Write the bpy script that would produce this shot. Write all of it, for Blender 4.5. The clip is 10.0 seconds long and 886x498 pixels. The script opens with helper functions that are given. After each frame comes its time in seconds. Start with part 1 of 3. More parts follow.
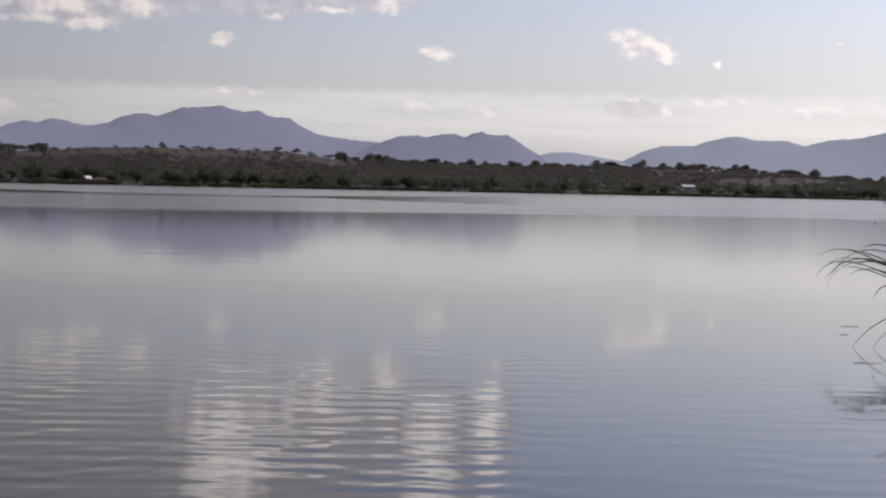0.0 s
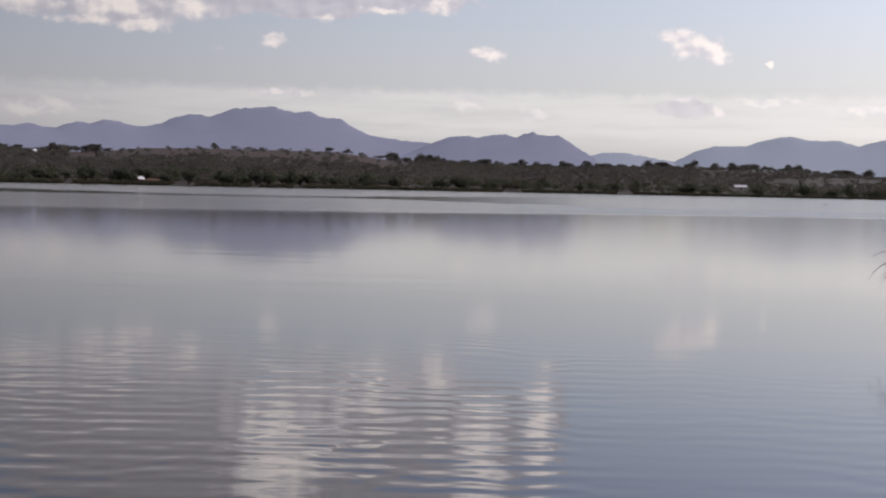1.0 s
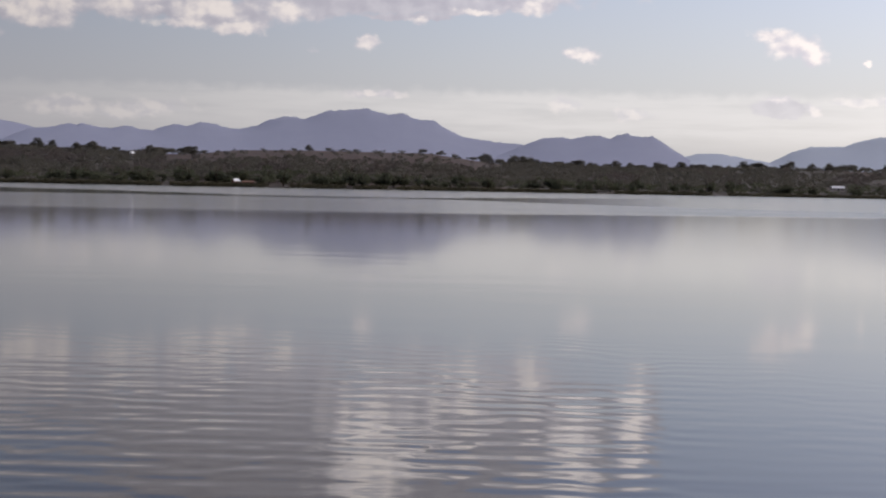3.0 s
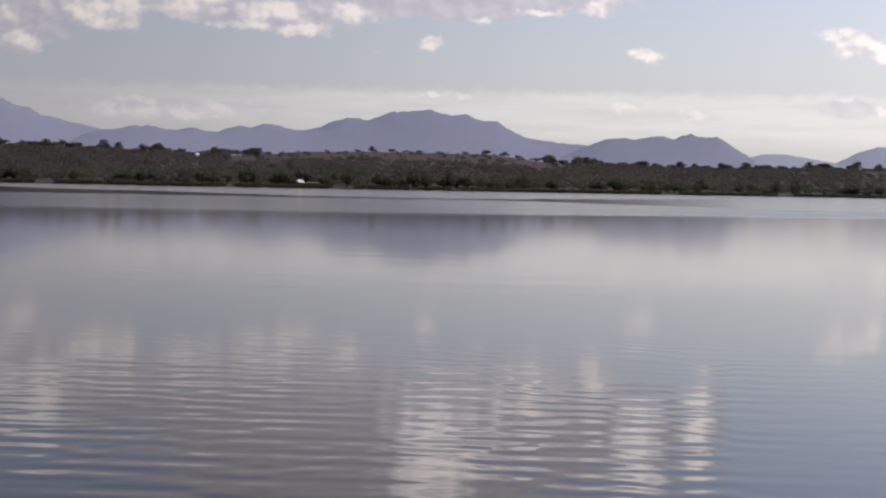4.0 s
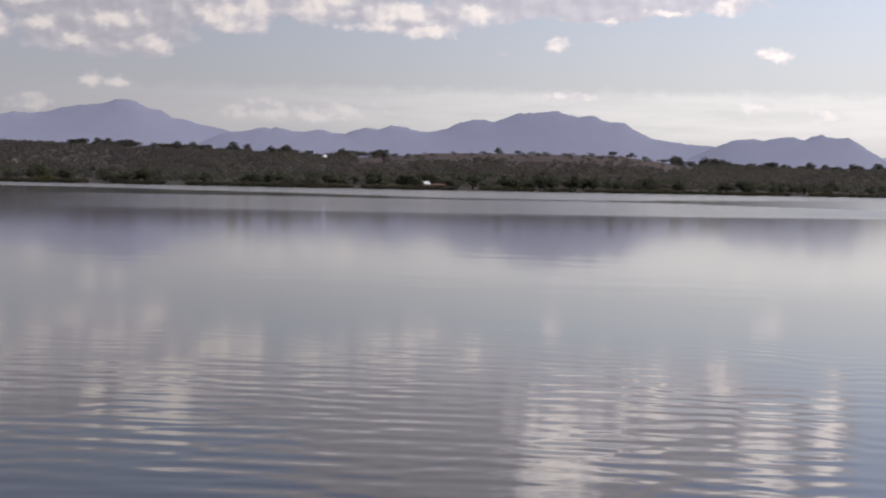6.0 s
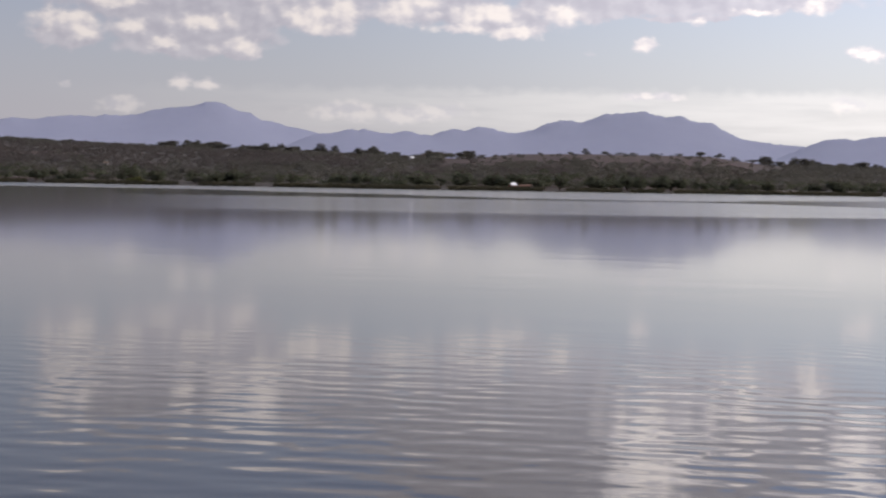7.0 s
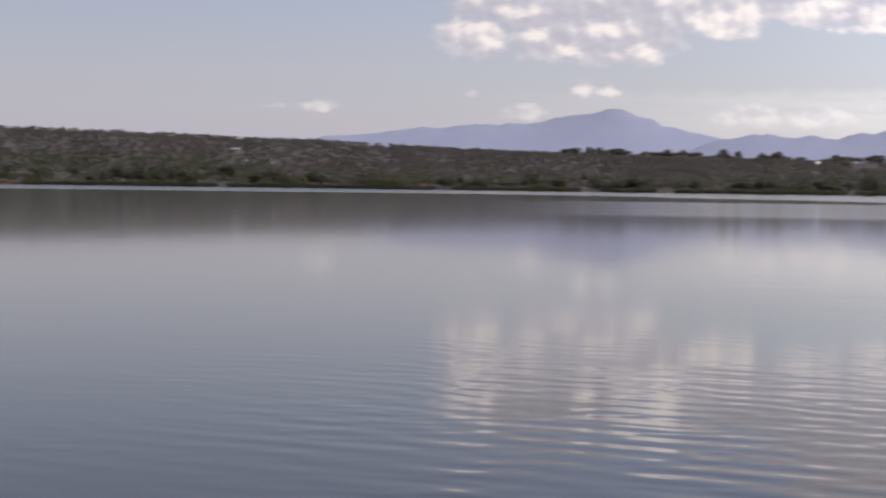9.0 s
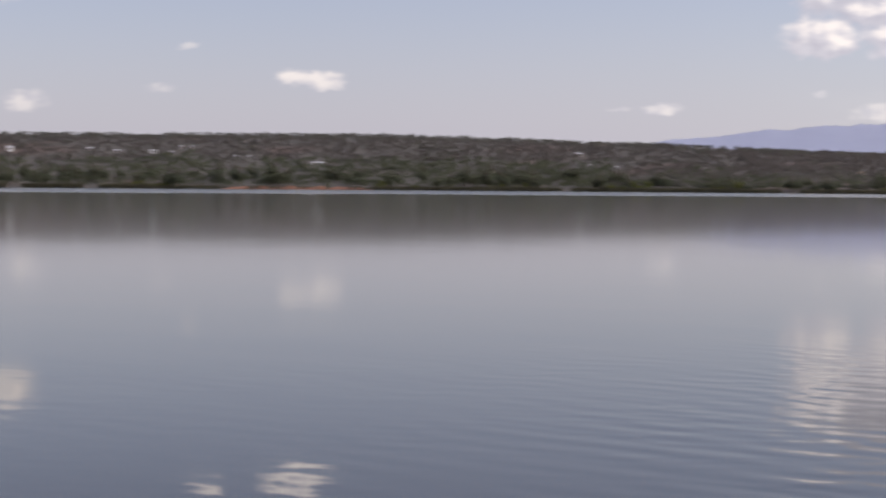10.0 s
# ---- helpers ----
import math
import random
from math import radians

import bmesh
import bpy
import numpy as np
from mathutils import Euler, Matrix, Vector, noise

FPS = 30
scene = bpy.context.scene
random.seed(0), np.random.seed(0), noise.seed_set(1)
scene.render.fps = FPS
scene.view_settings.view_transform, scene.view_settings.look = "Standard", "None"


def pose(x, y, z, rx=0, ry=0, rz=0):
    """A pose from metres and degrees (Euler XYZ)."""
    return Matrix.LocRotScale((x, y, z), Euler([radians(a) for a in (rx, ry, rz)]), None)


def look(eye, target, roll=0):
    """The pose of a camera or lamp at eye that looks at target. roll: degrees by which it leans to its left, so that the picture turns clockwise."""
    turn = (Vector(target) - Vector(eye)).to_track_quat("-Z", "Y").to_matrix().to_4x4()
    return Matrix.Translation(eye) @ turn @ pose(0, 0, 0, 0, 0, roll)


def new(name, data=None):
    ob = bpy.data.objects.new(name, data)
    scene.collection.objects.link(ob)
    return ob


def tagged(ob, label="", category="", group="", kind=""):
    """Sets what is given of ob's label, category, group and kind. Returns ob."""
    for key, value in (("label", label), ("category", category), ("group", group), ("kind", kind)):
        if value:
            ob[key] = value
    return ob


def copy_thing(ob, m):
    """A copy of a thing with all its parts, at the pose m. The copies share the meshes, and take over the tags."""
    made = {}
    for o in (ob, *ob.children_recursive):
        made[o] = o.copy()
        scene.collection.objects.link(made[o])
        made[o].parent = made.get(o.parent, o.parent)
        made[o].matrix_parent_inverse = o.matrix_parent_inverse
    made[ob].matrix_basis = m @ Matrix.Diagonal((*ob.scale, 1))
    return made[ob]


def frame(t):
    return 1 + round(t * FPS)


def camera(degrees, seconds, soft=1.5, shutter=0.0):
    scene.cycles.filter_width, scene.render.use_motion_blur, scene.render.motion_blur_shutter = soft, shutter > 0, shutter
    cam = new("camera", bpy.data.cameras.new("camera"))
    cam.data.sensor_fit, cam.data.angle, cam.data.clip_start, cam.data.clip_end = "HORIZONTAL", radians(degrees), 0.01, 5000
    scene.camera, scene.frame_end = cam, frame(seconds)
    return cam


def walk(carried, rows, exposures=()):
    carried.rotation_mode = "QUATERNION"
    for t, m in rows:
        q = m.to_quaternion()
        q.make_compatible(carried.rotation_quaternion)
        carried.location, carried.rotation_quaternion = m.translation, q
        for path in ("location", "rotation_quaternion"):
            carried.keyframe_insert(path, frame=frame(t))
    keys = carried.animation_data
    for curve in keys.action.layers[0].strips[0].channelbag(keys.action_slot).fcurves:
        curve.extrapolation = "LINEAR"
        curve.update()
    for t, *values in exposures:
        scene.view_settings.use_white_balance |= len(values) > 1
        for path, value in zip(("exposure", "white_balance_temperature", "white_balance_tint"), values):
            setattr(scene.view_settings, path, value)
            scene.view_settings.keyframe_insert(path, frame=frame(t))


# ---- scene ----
# A lake in dry bush country: a camera on a tripod at the near bank pans slowly to the left.
# Directions are given as azimuth in degrees, 0 along +y and positive towards +x.

EYE = 1.8


def stand(yaw, pitch, roll):
    return (Matrix.Translation((0, 0, EYE)) @ pose(0, 0, 0, 0, 0, yaw)
            @ pose(0, 0, 0, 90 + pitch, 0, 0) @ pose(0, 0, 0, 0, 0, roll))


cam = camera(29.75, 10.0, soft=2.05, shutter=0.5)
walk(cam, [
    (0.0, stand(-0.000, -2.107, 1.272)),
    (0.5, stand(1.035, -2.112, 1.249)),
    (1.0, stand(1.749, -2.127, 1.257)),
    (1.5, stand(2.378, -2.125, 1.183)),
    (2.0, stand(3.101, -2.134, 1.179)),
    (2.5, stand(4.031, -2.139, 1.186)),
    (4.0, stand(7.128, -2.149, 1.118)),
    (4.5, stand(8.499, -2.153, 1.062)),
    (5.0, stand(9.542, -2.166, 1.038)),
    (5.5, stand(10.556, -2.170, 1.121)),
    (7.0, stand(14.435, -2.193, 0.972)),
    (7.5, stand(17.023, -2.191, 0.947)),
    (8.0, stand(19.452, -2.179, 0.822)),
    (8.5, stand(23.771, -2.188, 0.768)),
    (9.0, stand(28.170, -2.168, 0.687)),
    (9.5, stand(33.589, -2.147, 0.609)),
    (10.0, stand(39.938, -2.128, 0.348)),
], exposures=[(0.0, 0.08), (2.5, 0.09), (4.0, 0.18), (5.5, 0.29), (7.5, 0.50), (8.5, 0.61), (10.0, 0.86)])


# ---- node helpers ----
class Nodes:
    def __init__(self, tree):
        self.tree = tree

    def add(self, kind, **sockets):
        n = self.tree.nodes.new(kind)
        for key, value in sockets.items():
            self.put(n.inputs[key.replace("_", " ")], value)
        return n

    def put(self, socket, value):
        if isinstance(value, bpy.types.NodeSocket):
            self.tree.links.new(value, socket)
        else:
            socket.default_value = value

    def math(self, op, a, b=0.0, c=0.0, clamp=False):
        n = self.tree.nodes.new("ShaderNodeMath")
        n.operation, n.use_clamp = op, clamp
        for socket, value in zip(n.inputs, (a, b, c)):
            self.put(socket, value)
        return n.outputs[0]

    def vec(self, op, a, b=(0, 0, 0), scale=1.0):
        n = self.tree.nodes.new("ShaderNodeVectorMath")
        n.operation = op
        self.put(n.inputs[0], a)
        if op != "SCALE":
            self.put(n.inputs[1], b)
        else:
            self.put(n.inputs["Scale"], scale)
        return n.outputs["Value"] if op in ("LENGTH", "DOT_PRODUCT") else n.outputs[0]

    def noise(self, vector, scale, detail=3.0, rough=0.5, colour=False):
        n = self.add("ShaderNodeTexNoise", Vector=vector, Scale=scale, Detail=detail, Roughness=rough)
        return n.outputs["Color" if colour else "Fac"]

    def ramp(self, value, a, b, lo=0.0, hi=1.0):
        n = self.tree.nodes.new("ShaderNodeMapRange")
        n.interpolation_type = "SMOOTHSTEP"
        for socket, v in zip(n.inputs, (value, a, b, lo, hi)):
            self.put(socket, v)
        return n.outputs[0]

    def mix(self, fac, a, b):
        n = self.tree.nodes.new("ShaderNodeMix")
        n.data_type = "RGBA"
        self.put(n.inputs[0], fac)
        for socket, v in ((n.inputs[6], a), (n.inputs[7], b)):
            self.put(socket, v if isinstance(v, bpy.types.NodeSocket) else (*v, 1))
        return n.outputs[2]


# ---- sky, clouds and sun ----
SUN_AZ, SUN_EL = 64.0, 36.0

# clouds, as azimuth, height angle, half width and half height in degrees
BANK_BODY = [(-23.00, 5.00, 2.91, 0.85), (-21.48, 5.93, 4.37, 0.87), (-18.68, 5.67, 1.40, 0.70), (-27.20, 4.81, 1.28, 0.54),
             (-14.92, 6.00, 2.72, 0.62), (-12.22, 5.57, 1.46, 0.58), (-9.74, 6.15, 2.91, 0.54), (-5.54, 6.20, 4.17, 0.39),
             (-6.30, 5.76, 1.75, 0.14), (-2.26, 6.21, 1.17, 0.27), (-21.46, 4.40, 0.95, 0.30), (-23.37, 4.40, 1.17, 0.20),
             (6.40, 2.86, 0.95, 0.36)]
BANK_HEAD = [(-27.35, 5.20, 1.05, 0.42), (-26.65, 5.02, 0.75, 0.36), (-21.40, 4.55, 0.95, 0.26), (-25.00, 5.21, 0.58, 0.27),
             (-23.95, 4.67, 0.43, 0.25), (-22.62, 5.43, 1.15, 0.33), (-25.58, 5.99, 0.97, 0.23), (-18.97, 5.59, 0.97, 0.50),
             (-17.97, 5.84, 0.58, 0.66), (-15.79, 5.98, 1.01, 0.47),
             (-12.99, 5.86, 1.45, 0.35), (-11.79, 5.23, 0.62, 0.25), (-10.50, 5.84, 0.70, 0.39), (-13.94, 5.36, 1.17, 0.17)]
EAST_HEAD = [(-12.25, 5.24, 0.89, 0.27), (-14.93, 5.80, 0.70, 0.19), (-5.91, 5.63, 0.33, 0.16), (-3.99, 5.94, 0.85, 0.14), (-2.07, 6.17, 0.93, 0.25),
             (6.25, 3.17, 0.60, 0.14), (7.45, 2.80, 0.30, 0.16)]
LONE = [(-7.69, 4.85, 0.39, 0.23), (-0.75, 4.65, 0.39, 0.17), (-0.12, 4.56, 0.39, 0.23), (6.04, 5.28, 0.62, 0.25), (6.62, 4.91, 0.70, 0.39),
        (7.34, 4.65, 0.47, 0.43), (13.19, 4.98, 0.25, 0.17), (9.22, 4.38, 0.10, 0.08), (-44.37, 3.69, 0.85, 0.27), (-43.79, 3.48, 0.54, 0.17),
        (-32.56, 2.69, 0.70, 0.19), (-53.99, 2.81, 0.74, 0.27), (-23.36, 3.35, 0.39, 0.27), (-22.56, 3.30, 0.39, 0.19), (-7.50, 3.13, 0.97, 0.14),
        (-45.00, 3.75, 0.66, 0.23)]
LOW = [(1.50, 2.55, 0.93, 0.23), (-0.93, 2.89, 0.62, 0.31), (-14.88, 2.47, 1.46, 0.35), (9.12, 3.08, 1.55, 0.17),
       (-27.34, 3.18, 0.25, 0.16), (-25.35, 2.58, 0.89, 0.29), (-17.76, 2.47, 1.65, 0.39), (-15.63, 2.40, 1.55, 0.31), (-34.01, 2.69, 0.47, 0.10),
       (-48.60, 4.74, 0.43, 0.16), (-49.63, 3.30, 0.58, 0.19), (12.47, 2.78, 1.17, 0.19), (-9.55, 4.51, 0.27, 0.12)]
# the upper storeys of the bank, which show in the water
HIGH_HEAD = [(-7.05, 8.95, 1.95, 1.35), (-7.60, 11.0, 1.10, 1.00), (-4.00, 7.20, 1.35, 0.65), (-1.79, 7.05, 0.54, 0.80), (-0.33, 9.70, 0.85, 1.70),
             (1.70, 7.80, 0.62, 1.20), (-20.87, 7.22, 1.55, 0.78), (-23.23, 7.07, 0.43, 0.66), (-20.52, 7.06, 0.89, 1.01), (-27.05, 7.00, 1.17, 0.58),
             (-44.90, 10.01, 1.20, 0.39), (-48.07, 10.19, 0.78, 0.27), (-54.48, 6.82, 0.78, 0.60)]
HIGH_BODY = [(-12.15, 8.40, 5.83, 2.70), (-3.33, 7.85, 5.63, 1.70), (-0.56, 9.61, 2.50, 1.36), (-10.23, 11.1, 4.66, 2.0), (1.84, 7.82, 0.90, 1.30), (-4.0, 9.4, 4.2, 2.4),
             (-24.01, 6.80, 4.47, 1.94), (-18.58, 7.04, 3.11, 1.75), (-12.68, 11.0, 3.88, 2.0)]


def build_world():
    world = bpy.data.worlds.new("sky")
    scene.world = world
    world.use_nodes = True
    tree = world.node_tree
    tree.nodes.clear()
    n = Nodes(tree)
    sky = tree.nodes.new("ShaderNodeTexSky")
    sky.sky_type, sky.sun_disc = "NISHITA", False
    sky.sun_elevation, sky.sun_rotation = radians(SUN_EL), radians(SUN_AZ)
    sky.air_density, sky.dust_density, sky.ozone_density = 1.0, 1.6, 1.8
    way = n.vec("NORMALIZE", tree.nodes.new("ShaderNodeTexCoord").outputs["Generated"])
    split = n.add("ShaderNodeSeparateXYZ", Vector=way)
    az = n.math("MULTIPLY", n.math("ARCTAN2", split.outputs[0], split.outputs[1]), 180 / math.pi)
    el = n.math("MULTIPLY", n.math("ARCSINE", split.outputs[2]), 180 / math.pi)
    place = n.add("ShaderNodeCombineXYZ", X=az, Y=el).outputs[0]
    wisp = n.noise(n.vec("MULTIPLY", place, (0.8, 1.5, 1)), 1.3, 3.0, 0.5, colour=True)
    frill = n.noise(n.vec("MULTIPLY", place, (1.0, 1.4, 1)), 4.5, 2.0, 0.5, colour=True)
    warped = n.vec("ADD", place, n.vec("MULTIPLY", n.vec("SUBTRACT", wisp, (0.5, 0.5, 0.5)), (0.7, 0.40, 0)))
    warped = n.vec("ADD", warped, n.vec("MULTIPLY", n.vec("SUBTRACT", frill, (0.5, 0.5, 0.5)), (0.30, 0.22, 0)))

    def depth_in(clouds):
        """1 at the heart of the nearest cloud of the list, 0 at its rim."""
        least = 9.0
        for a, e, ra, re in clouds:
            away = n.vec("MULTIPLY", n.vec("SUBTRACT", warped, (a, e, 0)), (1 / ra, 1 / re, 0))
            least = n.math("MINIMUM", least, n.vec("LENGTH", away))
        return n.math("SUBTRACT", 1.0, least)

    body, head, low = depth_in(BANK_BODY + HIGH_BODY), depth_in([(a, e, ra * 1.15, re * 1.2) for a, e, ra, re in BANK_HEAD + LONE] + EAST_HEAD + [(a, e, ra * 1.15, re * 1.2) for a, e, ra, re in HIGH_HEAD]), depth_in(LOW)
    # broken cumulus over the rest of the sky
    rest = n.math("SUBTRACT", n.noise(n.vec("MULTIPLY", place, (0.05, 0.12, 1)), 1.0, 2.0), 0.47)
    overhead = n.math("MULTIPLY", n.math("MULTIPLY", rest, 3.0), n.ramp(el, 12, 16))
    overhead = n.math("SUBTRACT", overhead, n.ramp(el, 16, 12))
    body, head = n.math("MAXIMUM", body, overhead), n.math("MAXIMUM", head, n.math("SUBTRACT", overhead, 0.25))
    grain = n.vec("MULTIPLY", place, (1.35, 1.6, 1))
    fbm = n.noise(grain, 0.95, 3.5, 0.45)
    fbm_sunward = n.noise(n.vec("ADD", grain, (0.22, 0.30, 0)), 0.95, 3.0, 0.45)
    billow = n.math("MULTIPLY", n.math("SUBTRACT", fbm, 0.5), 1.5)
    relief = n.math("MULTIPLY", n.math("SUBTRACT", fbm, fbm_sunward), 2.6)
    body_cover = n.math("MULTIPLY", n.ramp(n.math("ADD", n.math("MULTIPLY", body, 1.6), billow), -0.15, 0.40), n.ramp(el, 2.6, 4.4, 0.45, 0.88))
    head_thick = n.math("ADD", n.math("MULTIPLY", head, 1.1), billow)
    head_cover = n.math("MULTIPLY", n.ramp(head_thick, -0.25, 0.65), n.ramp(el, 2.4, 4.4, 0.6, 1.0))
    low_cover = n.math("MULTIPLY", n.ramp(n.math("ADD", low, n.math("MULTIPLY", billow, 0.8)), -0.15, 0.6), 0.42)
    grey = n.mix(n.ramp(relief, -0.55, 0.65), CLOUD_SHADE, CLOUD_MID)
    white = n.mix(n.ramp(n.math("ADD", n.math("MULTIPLY", head_thick, 0.6), relief), -0.30, 0.90), CLOUD_MID, CLOUD_LIT)
    # the upper storeys: heads in full sun, bellies in deeper shade
    grey = n.vec("SCALE", grey, scale=n.ramp(el, 6.3, 8.0, 1.0, 0.80))
    white = n.vec("SCALE", white, scale=n.ramp(el, 6.3, 8.5, 1.0, 1.4))
    # thin bright stratus low over the hills
    band = n.math("MULTIPLY", n.ramp(el, 1.2, 2.1), n.ramp(n.math("ADD", el, n.math("MULTIPLY", billow, 0.4)), 3.45, 3.05))
    streak = n.noise(n.vec("MULTIPLY", place, (0.22, 2.2, 1)), 1.0, 4.0, 0.55)
    veil = n.math("MULTIPLY", n.math("MULTIPLY", band, n.ramp(az, -30, -5)), n.ramp(streak, 0.28, 0.62, 0.25, 0.6))
    facing = n.vec("DOT_PRODUCT", way, (math.sin(radians(SUN_AZ)), math.cos(radians(SUN_AZ)), 0))
    blue = n.vec("MULTIPLY", sky.outputs[0], SKY_TINT)
    # haze thickens towards the horizon
    haze = n.math("POWER", n.math("SUBTRACT", 1.0, n.math("MAXIMUM", split.outputs[2], 0.0)), 8.0)
    air = n.mix(n.math("MULTIPLY", haze, 0.72), blue, n.mix(n.ramp(facing, -0.30, 0.65), HAZE_AWAY, HAZE))
    air = n.mix(veil, air, VEIL)
    colour = n.mix(low_cover, air, n.mix(n.ramp(relief, -0.3, 0.3), CLOUD_MID, CLOUD_LIT))
    colour = n.mix(head_cover, n.mix(body_cover, colour, grey), white)
    # the hazy air is brighter towards the sun
    glow = n.math("ADD", n.math("POWER", n.math("MULTIPLY", n.math("ADD", facing, 1.0), 0.5), 3.2), 0.72)
    glow = n.math("MULTIPLY", glow, n.ramp(facing, 0.05, 0.42, 0.83, 1.0))
    colour = n.vec("SCALE", colour, scale=glow)
    back = n.add("ShaderNodeBackground", Color=colour, Strength=0.1)
    out = tree.nodes.new("ShaderNodeOutputWorld")
    tree.links.new(back.outputs[0], out.inputs[0])


CLOUD_SHADE, CLOUD_MID, CLOUD_LIT = (4.6, 4.35, 4.95), (5.75, 5.45, 5.95), (8.4, 7.65, 7.4)
HAZE, VEIL, SKY_TINT = (5.6, 5.8, 6.12), (7.2, 6.9, 6.85), (1.11, 0.98, 1.08)
HAZE_AWAY = (5.8, 5.6, 6.75)
build_world()

sun = new("sun", bpy.data.lights.new("sun", "SUN"))
sun.data.energy, sun.data.angle, sun.data.color = 1.1, radians(4.0), (1.0, 0.93, 0.84)
toward = Vector((math.sin(radians(SUN_AZ)) * math.cos(radians(SUN_EL)),
                 math.cos(radians(SUN_AZ)) * math.cos(radians(SUN_EL)), math.sin(radians(SUN_EL))))
sun.matrix_world = look(toward * 100, (0, 0, 0))


# ---- materials ----
def material(name):
    m = bpy.data.materials.new(name)
    m.use_nodes = True
    n = Nodes(m.node_tree)
    return m, n, m.node_tree.nodes["Principled BSDF"]


def where(n):
    return n.tree.nodes.new("ShaderNodeNewGeometry").outputs["Position"]


def plain(name, colour, rough=0.7, spread=0.25, scale=3.0):
    """A weathered surface: two scales of mottling over one colour."""
    m, n, b = material(name)
    p = where(n)
    coarse = n.noise(p, scale * 0.2, 3.0)
    fine = n.noise(p, scale * 3, 4.0, 0.6)
    dark = tuple(c * (1 - spread) for c in colour)
    pale = tuple(min(1, c * (1 + spread)) for c in colour)
    n.put(b.inputs["Base Color"], n.mix(n.math("ADD", n.math("MULTIPLY", coarse, 0.6), n.math("MULTIPLY", fine, 0.4)), dark, pale))
    b.inputs["Roughness"].default_value = rough
    return m


def foliage(name, a, b_, c):
    """Leaves: three hues shared out by plant and by leaf, thin enough to let some light through."""
    m, n, b = material(name)
    plant = n.tree.nodes.new("ShaderNodeObjectInfo").outputs["Random"]
    leaf = n.tree.nodes.new("ShaderNodeNewGeometry").outputs["Random Per Island"]
    p = where(n)
    stand_noise = n.noise(p, 0.035, 3.0)
    own = n.math("ADD", n.math("MULTIPLY", plant, 0.45), n.math("MULTIPLY", n.ramp(stand_noise, 0.3, 0.7), 0.55))
    base = n.mix(own, a, b_)
    colour = n.mix(n.math("MULTIPLY", leaf, 0.5), base, c)
    n.put(b.inputs["Base Color"], colour)
    b.inputs["Roughness"].default_value = 0.8
    b.inputs["Specular IOR Level"].default_value = 0.15
    facet = n.tree.nodes.new("ShaderNodeNewGeometry").outputs["Normal"]
    n.put(b.inputs["Normal"], n.vec("NORMALIZE", n.vec("ADD", n.vec("SCALE", facet, scale=0.5), (0, 0, 0.9))))
    glow = n.add("ShaderNodeBsdfTranslucent", Color=colour)
    both = n.add("ShaderNodeMixShader", Fac=0.5)
    n.tree.links.new(b.outputs[0], both.inputs[1])
    n.tree.links.new(glow.outputs[0], both.inputs[2])
    n.tree.links.new(both.outputs[0], n.tree.nodes["Material Output"].inputs[0])
    return m


GREEN = foliage("green_leaves", (0.090, 0.107, 0.068), (0.137, 0.146, 0.085), (0.110, 0.110, 0.078))
OLIVE = foliage("olive_leaves", (0.122, 0.120, 0.098), (0.168, 0.159, 0.129), (0.149, 0.137, 0.117))
DRY = foliage("bare_scrub", (0.121, 0.108, 0.099), (0.161, 0.138, 0.127), (0.115, 0.106, 0.087))
SEDGE = foliage("sedge", (0.085, 0.085, 0.052), (0.135, 0.125, 0.078), (0.090, 0.076, 0.054))
LIME = foliage("fresh_leaves", (0.12, 0.14, 0.040), (0.17, 0.17, 0.055), (0.09, 0.10, 0.035))
BARK = plain("bark", (0.10, 0.075, 0.058), 0.9, 0.35, 2.0)
REED = plain("reed", (0.055, 0.06, 0.032), 0.6, 0.35, 4.0)
LIMEWASH = plain("limewash", (0.78, 0.77, 0.74), 0.8, 0.08, 1.0)
PLASTER = plain("plaster", (0.50, 0.44, 0.40), 0.85, 0.15, 1.0)
REDWALL = plain("red_brick", (0.26, 0.10, 0.075), 0.85, 0.25, 2.0)
TIN = plain("tin_sheet", (0.62, 0.62, 0.63), 0.45, 0.15, 0.8)
RUST = plain("rusty_sheet", (0.24, 0.13, 0.085), 0.75, 0.35, 1.2)
WHITETIN = plain("white_tin", (0.82, 0.82, 0.82), 0.5, 0.06, 0.8)
THATCH = plain("thatch", (0.22, 0.17, 0.12), 0.95, 0.3, 3.0)
DARKWOOD = plain("dark_wood", (0.055, 0.045, 0.04), 0.7, 0.3, 2.0)


